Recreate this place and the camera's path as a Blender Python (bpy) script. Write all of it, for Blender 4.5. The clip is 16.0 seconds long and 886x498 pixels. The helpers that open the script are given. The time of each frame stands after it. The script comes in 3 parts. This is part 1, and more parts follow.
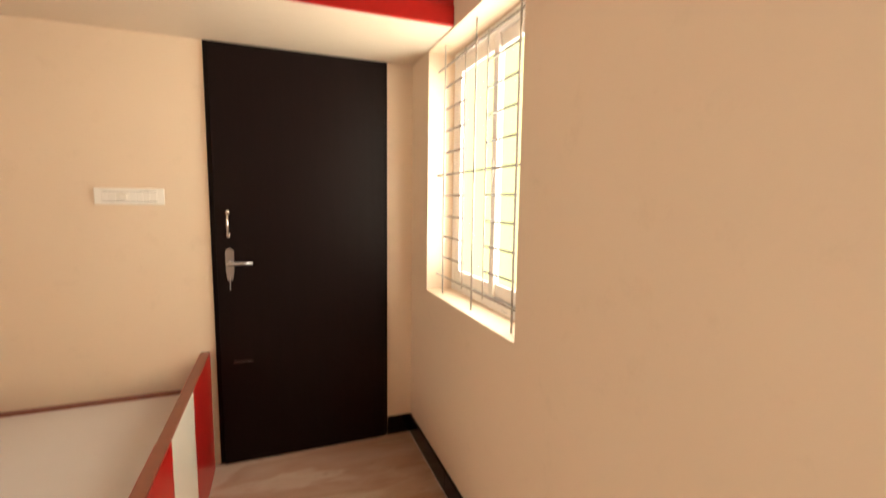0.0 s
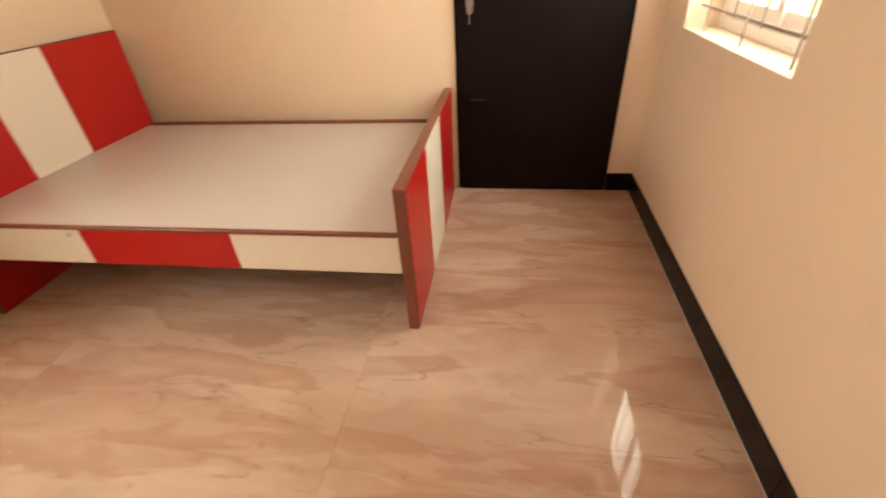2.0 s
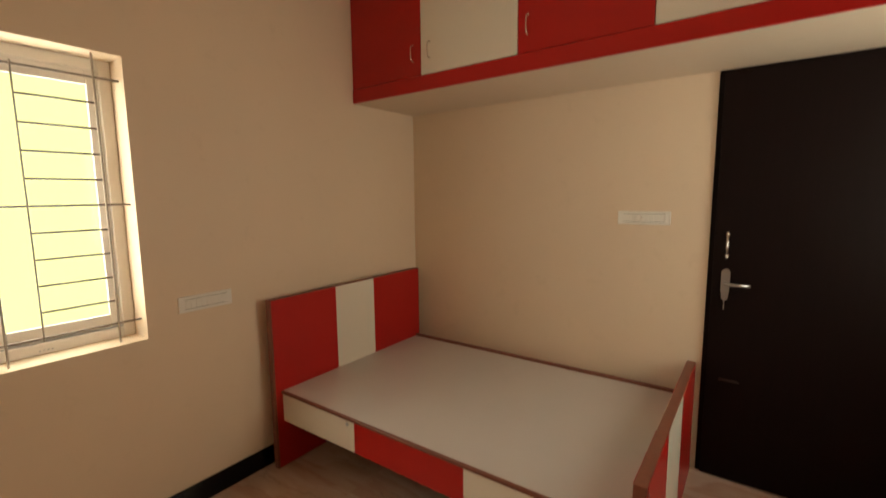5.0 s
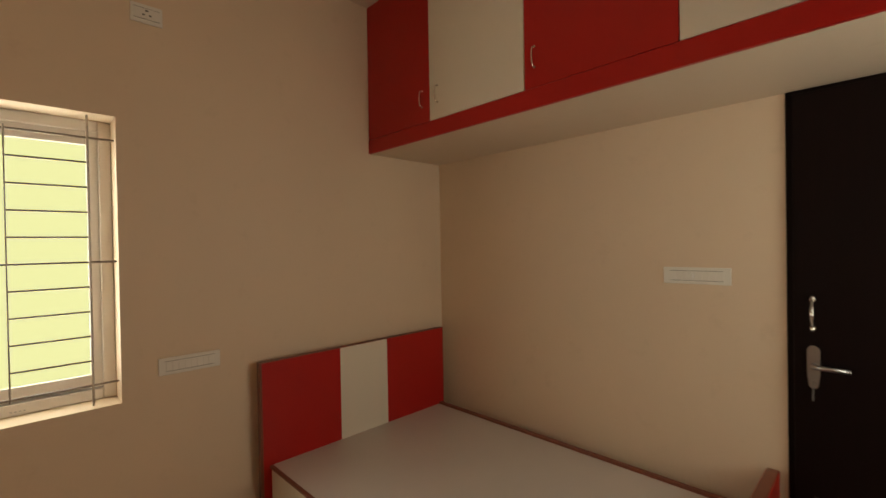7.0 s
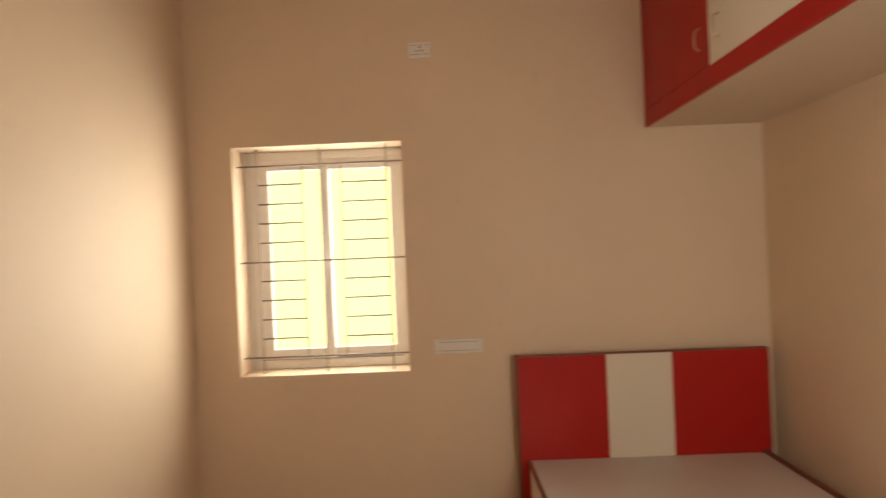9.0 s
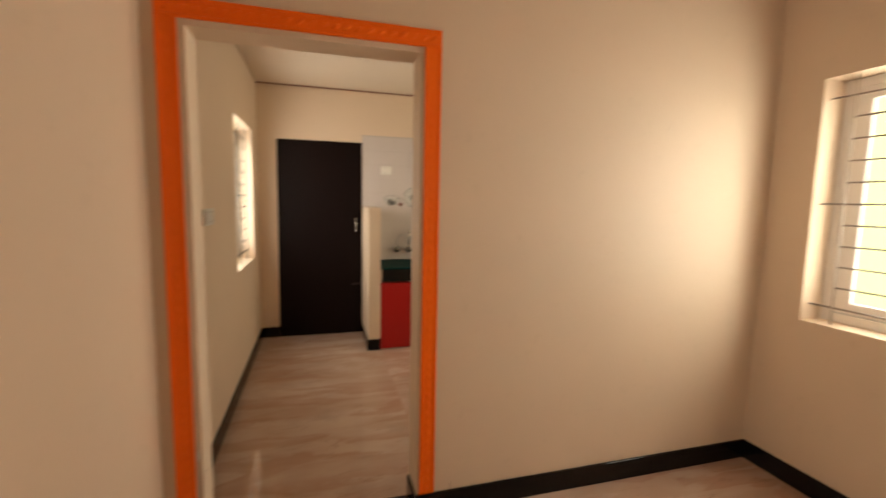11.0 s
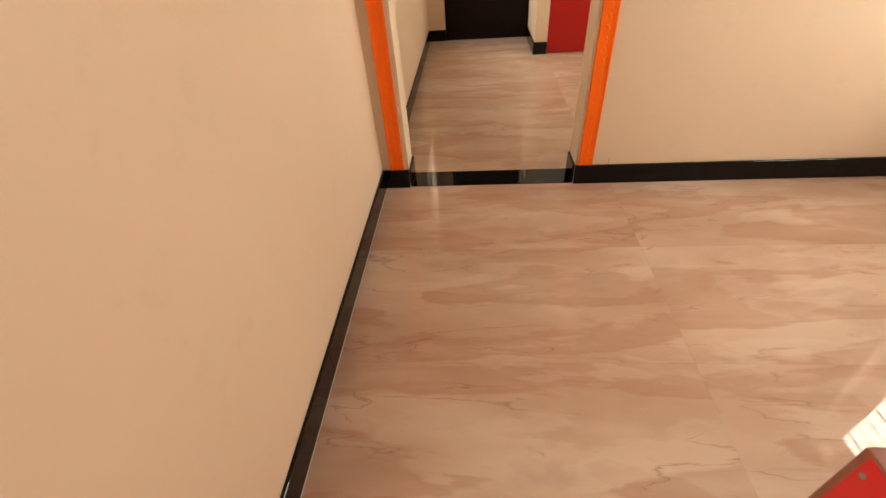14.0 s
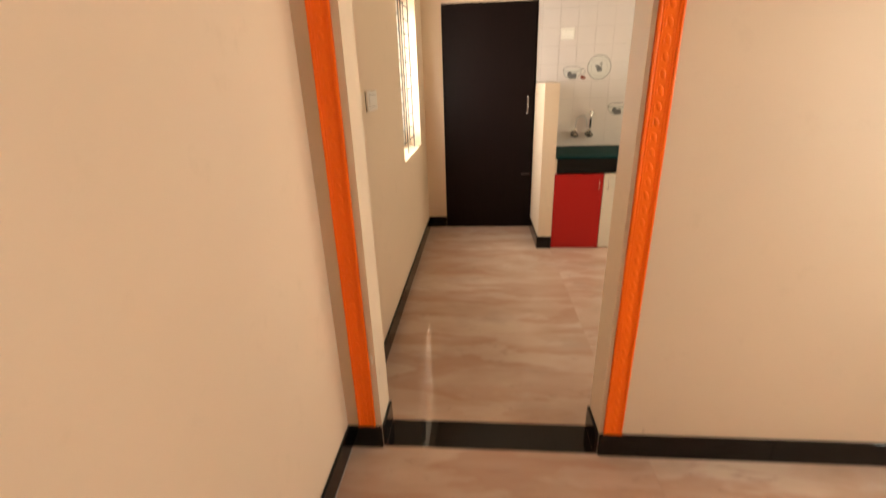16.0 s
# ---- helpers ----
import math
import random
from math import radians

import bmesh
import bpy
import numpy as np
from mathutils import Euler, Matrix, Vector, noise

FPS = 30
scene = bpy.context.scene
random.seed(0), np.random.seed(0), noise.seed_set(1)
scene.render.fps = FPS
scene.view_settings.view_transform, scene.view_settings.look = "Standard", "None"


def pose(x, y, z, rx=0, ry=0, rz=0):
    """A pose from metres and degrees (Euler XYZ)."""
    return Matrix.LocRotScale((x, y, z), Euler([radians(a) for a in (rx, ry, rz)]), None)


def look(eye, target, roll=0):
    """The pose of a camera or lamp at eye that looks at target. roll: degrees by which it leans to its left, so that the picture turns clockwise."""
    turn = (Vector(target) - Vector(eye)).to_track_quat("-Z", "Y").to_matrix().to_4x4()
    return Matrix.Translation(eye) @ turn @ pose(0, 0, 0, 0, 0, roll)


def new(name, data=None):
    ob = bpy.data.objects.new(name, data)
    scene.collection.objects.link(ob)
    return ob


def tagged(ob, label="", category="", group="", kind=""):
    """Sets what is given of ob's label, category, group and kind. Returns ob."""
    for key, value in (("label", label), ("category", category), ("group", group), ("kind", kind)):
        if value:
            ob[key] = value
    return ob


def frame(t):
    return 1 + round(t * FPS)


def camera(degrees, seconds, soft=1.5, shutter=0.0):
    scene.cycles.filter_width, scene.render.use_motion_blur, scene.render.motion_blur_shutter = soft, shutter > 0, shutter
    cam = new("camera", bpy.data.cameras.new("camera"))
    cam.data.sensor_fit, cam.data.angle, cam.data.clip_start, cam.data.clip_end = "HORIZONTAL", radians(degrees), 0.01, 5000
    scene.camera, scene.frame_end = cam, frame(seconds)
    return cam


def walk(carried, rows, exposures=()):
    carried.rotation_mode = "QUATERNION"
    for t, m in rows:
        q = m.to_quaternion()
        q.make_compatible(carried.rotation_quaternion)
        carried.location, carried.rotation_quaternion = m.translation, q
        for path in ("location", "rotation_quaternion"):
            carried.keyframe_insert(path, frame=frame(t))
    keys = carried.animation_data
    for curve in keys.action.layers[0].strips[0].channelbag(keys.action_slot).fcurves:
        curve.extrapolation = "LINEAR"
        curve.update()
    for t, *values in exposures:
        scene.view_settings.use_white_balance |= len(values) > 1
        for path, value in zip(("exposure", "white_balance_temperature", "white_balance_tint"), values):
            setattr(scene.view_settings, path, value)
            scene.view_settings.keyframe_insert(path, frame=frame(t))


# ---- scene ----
cam = camera(91.0, 16.0, 1.5, 0.5)
PATH = [
    (0, (2.254, 0.605, 1.361), (2.958, 2.463, 1.136), 0.8),
    (0.5, (2.253, 0.621, 1.303), (2.885, 2.443, 0.773), 0.7),
    (1, (2.235, 0.61, 1.268), (2.635, 2.395, 0.46), -1.5),
    (1.5, (2.251, 0.585, 1.238), (2.309, 2.306, 0.221), -0.3),
    (2, (2.243, 0.514, 1.219), (1.962, 2.141, 0.09), -3.4),
    (2.5, (2.21, 0.44, 1.229), (1.67, 1.979, 0.071), -3.6),
    (3, (2.182, 0.39, 1.272), (1.377, 1.813, 0.12), -2.9),
    (3.5, (2.147, 0.389, 1.345), (1.208, 1.859, 0.366), -1.8),
    (4, (2.126, 0.392, 1.409), (1.114, 1.963, 0.699), -1.0),
    (4.5, (2.129, 0.384, 1.469), (1.015, 1.98, 1.007), -0.8),
    (5, (2.145, 0.374, 1.493), (0.978, 1.979, 1.246), -0.6),
    (5.2, (2.15, 0.369, 1.5), (0.974, 1.977, 1.325), -0.2),
    (7.5, (2.267, 0.991, 1.512), (0.653, 2.172, 1.55), -0.9),
    (8, (2.29, 1.125, 1.493), (0.465, 1.943, 1.514), -1.2),
    (8.5, (2.239, 1.227, 1.477), (0.3, 1.717, 1.497), -1.9),
    (9, (2.244, 1.333, 1.498), (0.244, 1.308, 1.498), -2.4),
    (9.5, (2.295, 1.415, 1.498), (0.41, 0.748, 1.49), -3.1),
    (9.7, (2.28, 1.465, 1.535), (0.528, 0.502, 1.499), -4.2),
    (10, (2.259, 1.568, 1.544), (0.73, 0.282, 1.461), -3.8),
    (10.2, (2.286, 1.622, 1.498), (0.934, 0.149, 1.452), -3.0),
    (12.3, (2.408, 1.999, 1.387), (2.608, 0.163, 0.62), -0.4),
    (12.5, (2.419, 2.005, 1.356), (2.616, 0.214, 0.488), -0.8),
    (13, (2.438, 2.036, 1.3), (2.622, 0.368, 0.211), -2.8),
    (13.5, (2.436, 2.05, 1.258), (2.61, 0.469, 0.045), -4.0),
    (14, (2.463, 2.033, 1.241), (2.616, 0.498, -0.032), -4.4),
    (14.5, (2.491, 1.935, 1.234), (2.633, 0.406, -0.047), -5.1),
    (15, (2.415, 1.735, 1.278), (2.573, 0.117, 0.114), -3.8),
    (15.5, (2.394, 1.557, 1.33), (2.569, -0.18, 0.355), -1.7),
    (16, (2.417, 1.373, 1.414), (2.584, -0.485, 0.693), -1.9),
]
EXPOSURES = [
    (0, 0.20, 6450, 10), (0.5, 0.34, 6450, 10), (1.0, 0.36, 6400, 9), (2.0, 0.58, 6300, 9), (3, 0.60, 6300, 9), (3.5, 0.34, 6300, 8), (4, -0.10, 6350, 7),
    (4.5, -0.46, 6400, 6), (5, -0.75, 6450, 5), (7.5, -1.2, 6400, 5), (8, -0.76, 6350, 7), (8.5, -0.60, 6400, 10), (9, -0.54, 6450, 11), (10.2, -0.56, 6450, 11),
    (12.3, 0.13, 6350, 10), (13, 0.41, 6250, 10), (13.5, 0.53, 6200, 9), (14.3, 0.52, 6200, 9), (15, 0.48, 6150, 9), (16, 0.34, 6300, 10),
]
walk(cam, [(t, look(eye, target, roll)) for t, eye, target, roll in PATH], EXPOSURES)

# ---- body ----
# ---------------- world and light ----------------
XE, YN, YK, XK = 2.957, 2.960, -2.922, 2.932
CEIL, KCEIL = 2.970, 2.570
T = 0.19

world = bpy.data.worlds.new("world")
scene.world = world
world.use_nodes = True
sky = world.node_tree.nodes.new("ShaderNodeTexSky")
sky.sky_type = "NISHITA"
sky.sun_disc = False
sky.sun_elevation, sky.sun_rotation = radians(50), radians(200)
world.node_tree.links.new(sky.outputs[0], world.node_tree.nodes["Background"].inputs[0])
world.node_tree.nodes["Background"].inputs[1].default_value = 0.1

sun = new("sun", bpy.data.lights.new("sun", "SUN"))
sun.data.energy, sun.data.angle, sun.data.color = 3.0, radians(0.5), (1, 0.95, 0.88)
sun.matrix_basis = look((0, 0, 10), (0.0, 2.4, 7.2))


def window_lamp(name, where, width, height, power):
    lamp = bpy.data.lights.new(name, "AREA")
    lamp.shape, lamp.size, lamp.size_y = "RECTANGLE", width, height
    lamp.energy, lamp.color = power, LIGHT
    lamp.spread = radians(170)
    ob = new(name, lamp)
    ob.matrix_basis = where
    return ob


LIGHT = (1.0, 0.93, 0.80)
window_lamp("daylight_west", look((-0.167, 0.71, 1.47), (1, 0.71, 1.47)), 0.78, 1.2, 47)
window_lamp("daylight_east", look((XE + 0.167, 2.24, 1.49), (0, 2.24, 1.49)), 0.86, 1.2, 37)
window_lamp("daylight_kitchen", look((XK + 0.167, -2.09, 1.46), (0, -2.09, 1.46)), 0.86, 1.2, 43)
# added fill from an unseen source in the west, brightens the kitchen's east wall
window_lamp("unseen_west_fill", look((-T - 0.03, -1.5, 1.5), (1, -1.5, 1.5)), 1.3, 1.4, 18)


# ---------------- materials ----------------
class Mat:
    """A small node builder."""

    def __init__(self, name, rough=0.5, metal=0.0, spec=0.5):
        self.m = bpy.data.materials.new(name)
        self.m.use_nodes = True
        self.t = self.m.node_tree
        self.b = self.t.nodes["Principled BSDF"]
        self.b.inputs["Roughness"].default_value = rough
        self.b.inputs["Metallic"].default_value = metal
        self.b.inputs["Specular IOR Level"].default_value = spec

    def node(self, kind, **values):
        n = self.t.nodes.new(kind)
        for k, v in values.items():
            n.inputs[k.replace("_", " ")].default_value = v
        return n

    def link(self, a, b):
        self.t.links.new(a, b)

    def coords(self, scale=(1, 1, 1), by_object=False, jitter=0.0):
        tc = self.node("ShaderNodeTexCoord")
        src = tc.outputs["Object"]
        if not by_object:
            geo = self.node("ShaderNodeNewGeometry")
            src = geo.outputs["Position"]
        if jitter:
            info = self.node("ShaderNodeObjectInfo")
            mul = self.node("ShaderNodeVectorMath")
            mul.operation = "MULTIPLY_ADD"
            comb = self.node("ShaderNodeCombineXYZ")
            for i in range(3):
                self.link(info.outputs["Random"], comb.inputs[i])
            self.link(comb.outputs[0], mul.inputs[0])
            mul.inputs[1].default_value = (jitter * 1.3, jitter * 3.1, jitter)
            self.link(src, mul.inputs[2])
            src = mul.outputs[0]
        mp = self.node("ShaderNodeMapping")
        mp.inputs["Scale"].default_value = scale
        self.link(src, mp.inputs["Vector"])
        return mp.outputs[0]

    def noise(self, vec, scale, detail=4.0, rough=0.55, distortion=0.0):
        n = self.node("ShaderNodeTexNoise", Scale=scale, Detail=detail, Roughness=rough, Distortion=distortion)
        self.link(vec, n.inputs["Vector"])
        return n.outputs["Fac"]

    def ramp(self, fac, stops):
        r = self.node("ShaderNodeValToRGB")
        while len(r.color_ramp.elements) < len(stops):
            r.color_ramp.elements.new(0.5)
        for e, (p, c) in zip(r.color_ramp.elements, stops):
            e.position = p
            e.color = (*c, 1) if len(c) == 3 else c
        self.link(fac, r.inputs[0])
        return r.outputs[0]

    def mix(self, a, b, fac, mode="MIX"):
        n = self.t.nodes.new("ShaderNodeMix")
        n.data_type, n.blend_type = "RGBA", mode
        for sock, v in ((n.inputs[0], fac), (n.inputs[6], a), (n.inputs[7], b)):
            if isinstance(v, bpy.types.NodeSocket):
                self.link(v, sock)
            elif isinstance(v, (int, float)):
                sock.default_value = v
            else:
                sock.default_value = (*v, 1)
        return n.outputs[2]

    def color(self, c):
        if isinstance(c, bpy.types.NodeSocket):
            self.link(c, self.b.inputs["Base Color"])
        else:
            self.b.inputs["Base Color"].default_value = (*c, 1)
        return self

    def bump(self, fac, strength=0.1, distance=0.002):
        n = self.node("ShaderNodeBump", Strength=strength, Distance=distance)
        self.link(fac, n.inputs["Height"])
        self.link(n.outputs[0], self.b.inputs["Normal"])
        return self

    def rough(self, fac, lo, hi):
        n = self.node("ShaderNodeMapRange")
        n.inputs[3].default_value, n.inputs[4].default_value = lo, hi
        self.link(fac, n.inputs[0])
        self.link(n.outputs[0], self.b.inputs["Roughness"])
        return self


def paint(name, c, vary=0.06, rough=0.55, bump=0.12):
    m = Mat(name, rough)
    v = m.coords()
    big = m.noise(v, 1.3, 3)
    fine = m.noise(v, 60, 5)
    dark = tuple(x * (1 - vary) for x in c)
    lite = tuple(min(1, x * (1 + vary)) for x in c)
    base = m.mix(dark, lite, big)
    spot = m.ramp(m.noise(v, 9, 6, 0.7), [(0.30, (0.93, 0.92, 0.9)), (0.42, (1, 1, 1))])
    m.color(m.mix(base, spot, 0.6, "MULTIPLY"))
    m.bump(fine, bump, 0.0015)
    m.rough(big, rough - 0.06, rough + 0.08)
    return m.m


def laminate(name, c, rough=0.28, vary=0.05, spec=0.4):
    m = Mat(name, rough, spec=spec)
    v = m.coords()
    n = m.noise(v, 3.0, 4)
    m.color(m.mix(tuple(x * (1 - vary) for x in c), tuple(min(1, x * (1 + vary)) for x in c), n))
    return m.m


def granite(name, c, fleck, rough=0.12, spec=0.5):
    m = Mat(name, rough, spec=spec)
    v = m.coords()
    spk = m.ramp(m.noise(v, 160, 3, 0.7), [(0.55, c), (0.72, fleck)])
    smear = m.noise(v, 7, 5, 0.6)
    m.color(m.mix(spk, tuple(x * 1.6 + 0.001 for x in c), smear))
    m.rough(smear, rough, rough * 1.6 + 0.02)
    return m.m


def tile_marble():
    m = Mat("floor_marble", 0.5, spec=0.08)
    m.b.inputs["Coat Weight"].default_value = 0.6
    m.b.inputs["Coat Roughness"].default_value = 0.01
    m.b.inputs["Coat IOR"].default_value = 1.55

    def turned(scale, angle, jitter):
        vec = m.coords((1, 1, 1), jitter=jitter)
        mp = m.node("ShaderNodeMapping")
        mp.inputs["Rotation"].default_value = (0, 0, radians(angle))
        mp.inputs["Scale"].default_value = scale
        m.link(vec, mp.inputs["Vector"])
        return mp.outputs[0]

    soft = m.noise(turned((1.0, 2.4, 1.0), -6, 0.25), 1.1, 5, 0.55, 0.4)
    base = m.ramp(soft, [(0.34, (0.405, 0.255, 0.180)), (0.46, (0.450, 0.302, 0.220)), (0.56, (0.495, 0.350, 0.265)), (0.70, (0.535, 0.40, 0.31))])
    # broad pinkish bands with one sharp edge, drawn out along the tile
    flake = m.noise(turned((1.0, 4.2, 1.0), -9, 6.0), 1.25, 6, 0.5, 0.35)
    pink = m.ramp(flake, [(0.500, (0, 0, 0)), (0.526, (0.52, 0.52, 0.52)), (0.59, (0.36, 0.36, 0.36)), (0.70, (0.06, 0.06, 0.06))])
    col = m.mix(base, (0.355, 0.178, 0.115), pink)
    light = m.ramp(m.noise(turned((1.0, 3.8, 1.0), -7, 9.0), 1.4, 7, 0.56, 0.35), [(0.53, (0, 0, 0)), (0.565, (0.20, 0.20, 0.20)), (0.66, (0.08, 0.08, 0.08))])
    col = m.mix(col, (0.62, 0.51, 0.42), light)
    # thin cracked veins, broken up
    for angle, jitter, width, seed in ((-9, 6.0, 0.0065, 2.2), (-16, 8.0, 0.0045, 3.1)):
        gate = m.ramp(m.noise(turned((1.0, 2.4, 1.0), angle, jitter * 0.7), seed, 3), [(0.50, (0, 0, 0)), (0.57, (1, 1, 1))])
        line = m.ramp(m.noise(turned((1.0, 5.0, 1.0), angle, jitter), 1.25, 6, 0.48, 0.25),
                      [(0.497 - width, (0, 0, 0)), (0.497, (0.75, 0.75, 0.75)), (0.500, (0.22, 0.22, 0.22)), (0.500 + width, (0, 0, 0))])
        col = m.mix(col, (0.245, 0.14, 0.10), m.mix((0, 0, 0), line, gate))
    cloud = m.ramp(m.noise(turned((1.0, 1.5, 1.0), 20, 5.0), 3.2, 5, 0.6), [(0.56, (0, 0, 0)), (0.72, (0.55, 0.55, 0.55))])
    col = m.mix(col, (0.385, 0.27, 0.21), cloud)
    m.color(col)
    m.rough(m.noise(m.coords(), 5, 5), 0.42, 0.55)
    return m.m


def metal(name, c, rough=0.25):
    m = Mat(name, rough, 1.0)
    v = m.coords()
    m.color(m.mix(tuple(x * 0.85 for x in c), c, m.noise(v, 40, 3)))
    m.rough(m.noise(v, 90, 3), rough - 0.05, rough + 0.1)
    return m.m


def wood_dark(name, c):
    m = Mat(name, 0.45, spec=0.13)
    grain = m.noise(m.coords((14, 14, 0.9)), 3.2, 8, 0.6, 0.6)
    m.color(m.mix(tuple(x * 0.7 for x in c), tuple(x * 1.6 for x in c), grain))
    m.bump(grain, 0.06, 0.001)
    m.rough(m.noise(m.coords(), 4, 4), 0.40, 0.54)
    return m.m


def banding(name, c):
    m = Mat(name, 0.42)
    grain = m.noise(m.coords((6, 6, 6)), 5, 6, 0.6, 0.5)
    m.color(m.mix(tuple(x * 0.75 for x in c), tuple(x * 1.3 for x in c), grain))
    m.bump(grain, 0.06, 0.001)
    return m.m


def pane_glass():
    m = bpy.data.materials.new("tinted_window_glass")
    m.use_nodes = True
    t = m.node_tree
    t.nodes.remove(t.nodes["Principled BSDF"])
    tr = t.nodes.new("ShaderNodeBsdfTransparent")
    tr.inputs[0].default_value = PANE
    gl = t.nodes.new("ShaderNodeBsdfGlossy")
    gl.inputs["Roughness"].default_value = 0.02
    mx = t.nodes.new("ShaderNodeMixShader")
    mx.inputs[0].default_value = 0.012
    t.links.new(tr.outputs[0], mx.inputs[1])
    t.links.new(gl.outputs[0], mx.inputs[2])
    t.links.new(mx.outputs[0], t.nodes["Material Output"].inputs[0])
    return m


PANE = (0.97, 0.98, 0.97, 1)
WALL = paint("cream_wall_paint", (0.70, 0.545, 0.40))
CEILING = paint("ceiling_paint", (0.66, 0.535, 0.415), 0.04)
FLOOR = tile_marble()
LINE = paint("pale_grout_line", (0.62, 0.57, 0.53), 0.08, 0.8)
GROUT = paint("grout", (0.44, 0.30, 0.22), 0.1, 0.8)
BLACK = granite("black_granite", (0.0035, 0.003, 0.003), (0.011, 0.010, 0.010), 0.015, 0.25)
TEAL = granite("teal_granite", (0.0015, 0.020, 0.020), (0.004, 0.05, 0.045), 0.45, 0.05)
RED = laminate("red_laminate", (0.40, 0.012, 0.010), 0.3, 0.04, 0.32)
WHITE = laminate("ivory_laminate", (0.71, 0.635, 0.53), 0.3, 0.03)
GREY = laminate("pale_grey_laminate", (0.545, 0.49, 0.455), 0.32, 0.05)
BROWN = banding("brown_edge_band", (0.175, 0.052, 0.028))
DOOR = wood_dark("dark_brown_door", (0.0056, 0.0022, 0.0021))
BOLT = metal("dull_dark_bolt", (0.07, 0.05, 0.045), 0.45)
ORANGE = laminate("orange_gloss_paint", (0.98, 0.165, 0.006), 0.4, 0.03, 0.22)
STEEL = metal("brushed_steel", (0.50, 0.50, 0.51), 0.32)
CHROME = metal("chrome", (0.78, 0.77, 0.75), 0.12)
UPVC = laminate("white_upvc", (0.80, 0.75, 0.70), 0.35, 0.03)
GRILLE = laminate("grille_paint", (0.21, 0.17, 0.145), 0.4, 0.15)
PLASTIC = laminate("white_plastic", (0.76, 0.72, 0.66), 0.3, 0.02)
SLOT = laminate("dark_slot", (0.03, 0.025, 0.022), 0.5, 0.05)
GLAZE = laminate("white_glazed_tile", (0.60, 0.53, 0.50), 0.14, 0.05)
JOINT = paint("tile_joint", (0.48, 0.42, 0.39), 0.08, 0.8)
SHADE_LINE = laminate("painted_shadow_line", (0.14, 0.115, 0.10), 0.5, 0.05)
# darker copy of the grille colour, paints in the kitchen bars' backlit look
BACKLIT_IRON = laminate("backlit_grille_iron", (0.03, 0.025, 0.022), 0.45, 0.15)
# uprights lighter than the rungs: window glare washing them out, put into the colour
BAR = laminate("glare_pale_bar", (0.42, 0.37, 0.32), 0.4, 0.1)
# chrome darkened in its colour, for the dark surroundings the bulb mirrors
BULB = metal("dark_reflecting_bulb", (0.09, 0.08, 0.075), 0.3)
PRINT_PALE = laminate("printed_pale_grey", (0.56, 0.53, 0.49), 0.15, 0.1)
GLASS = pane_glass()


# ---------------- mesh helpers ----------------
def box(bm, x0, y0, z0, x1, y1, z1, bevel=0.0, seg=1):
    xs, ys, zs = sorted((x0, x1)), sorted((y0, y1)), sorted((z0, z1))
    v = [bm.verts.new((x, y, z)) for z in zs for y in ys for x in xs]
    fs = [bm.faces.new([v[i] for i in f]) for f in ((0, 2, 3, 1), (4, 5, 7, 6), (0, 1, 5, 4), (2, 6, 7, 3), (0, 4, 6, 2), (1, 3, 7, 5))]
    if bevel:
        es = list({e for f in fs for e in f.edges})
        bmesh.ops.bevel(bm, geom=es, offset=bevel, segments=seg, profile=0.5, affect="EDGES")
    return v


def tube(bm, pts, r, sides=10, caps=True):
    pts = [Vector(p) for p in pts]
    rings = []
    up = None
    for i, p in enumerate(pts):
        a = pts[max(i - 1, 0)]
        b = pts[min(i + 1, len(pts) - 1)]
        d = (b - a).normalized()
        if up is None:
            up = d.orthogonal().normalized()
        up = (up - d * up.dot(d)).normalized()
        side = d.cross(up)
        rr = r[i] if isinstance(r, (list, tuple)) else r
        rings.append([bm.verts.new(p + (up * math.cos(k * math.tau / sides) + side * math.sin(k * math.tau / sides)) * rr) for k in range(sides)])
    for A, B in zip(rings, rings[1:]):
        for k in range(sides):
            f = bm.faces.new((A[k], A[(k + 1) % sides], B[(k + 1) % sides], B[k]))
            f.smooth = True
    if caps:
        bm.faces.new(rings[0][::-1])
        bm.faces.new(rings[-1])


def ball(bm, c, s, rot=0.0, u=8, v=6, axis="Y"):
    m = Matrix.Translation(c) @ Matrix.Rotation(rot, 4, axis) @ Matrix.Diagonal((*s, 1))
    r = bmesh.ops.create_uvsphere(bm, u_segments=u, v_segments=v, radius=1, matrix=m)
    for vert in r["verts"]:
        for f in vert.link_faces:
            f.smooth = True


def part(name, bm, material, parent=None, label="", kind=""):
    bmesh.ops.recalc_face_normals(bm, faces=bm.faces[:])
    me = bpy.data.meshes.new(name)
    bm.to_mesh(me)
    bm.free()
    me.materials.append(material)
    ob = new(name, me)
    ob.parent = parent
    tagged(ob, label=label, kind=kind)
    return ob


def block(name, dims, material, parent=None, label="", bevel=0.0, kind="", seg=1):
    bm = bmesh.new()
    box(bm, *dims, bevel, seg)
    return part(name, bm, material, parent, label, kind)


def empty(name, m=None, label="", category="", group="", kind=""):
    ob = new(name)
    ob.empty_display_size = 0.1
    if m is not None:
        ob.matrix_basis = m
    return tagged(ob, label, category, group, kind)


def boxes(name, dims, material, kind="structure", label=""):
    bm = bmesh.new()
    for d in dims:
        box(bm, *d)
    return part(name, bm, material, None, label, kind)


# ---------------- walls, floor, ceiling ----------------
WW = (0.230, 1.110, 0.877, 2.066)
EW = (1.798, 2.688, 0.902, 2.070)
KW = (-2.535, -1.64, 0.89, 2.04)
D1 = (1.947, 2.815, 2.078)
D2 = (1.906, 2.752, 2.038)
OP = (1.950, 2.815, 2.046)
TS = 0.152


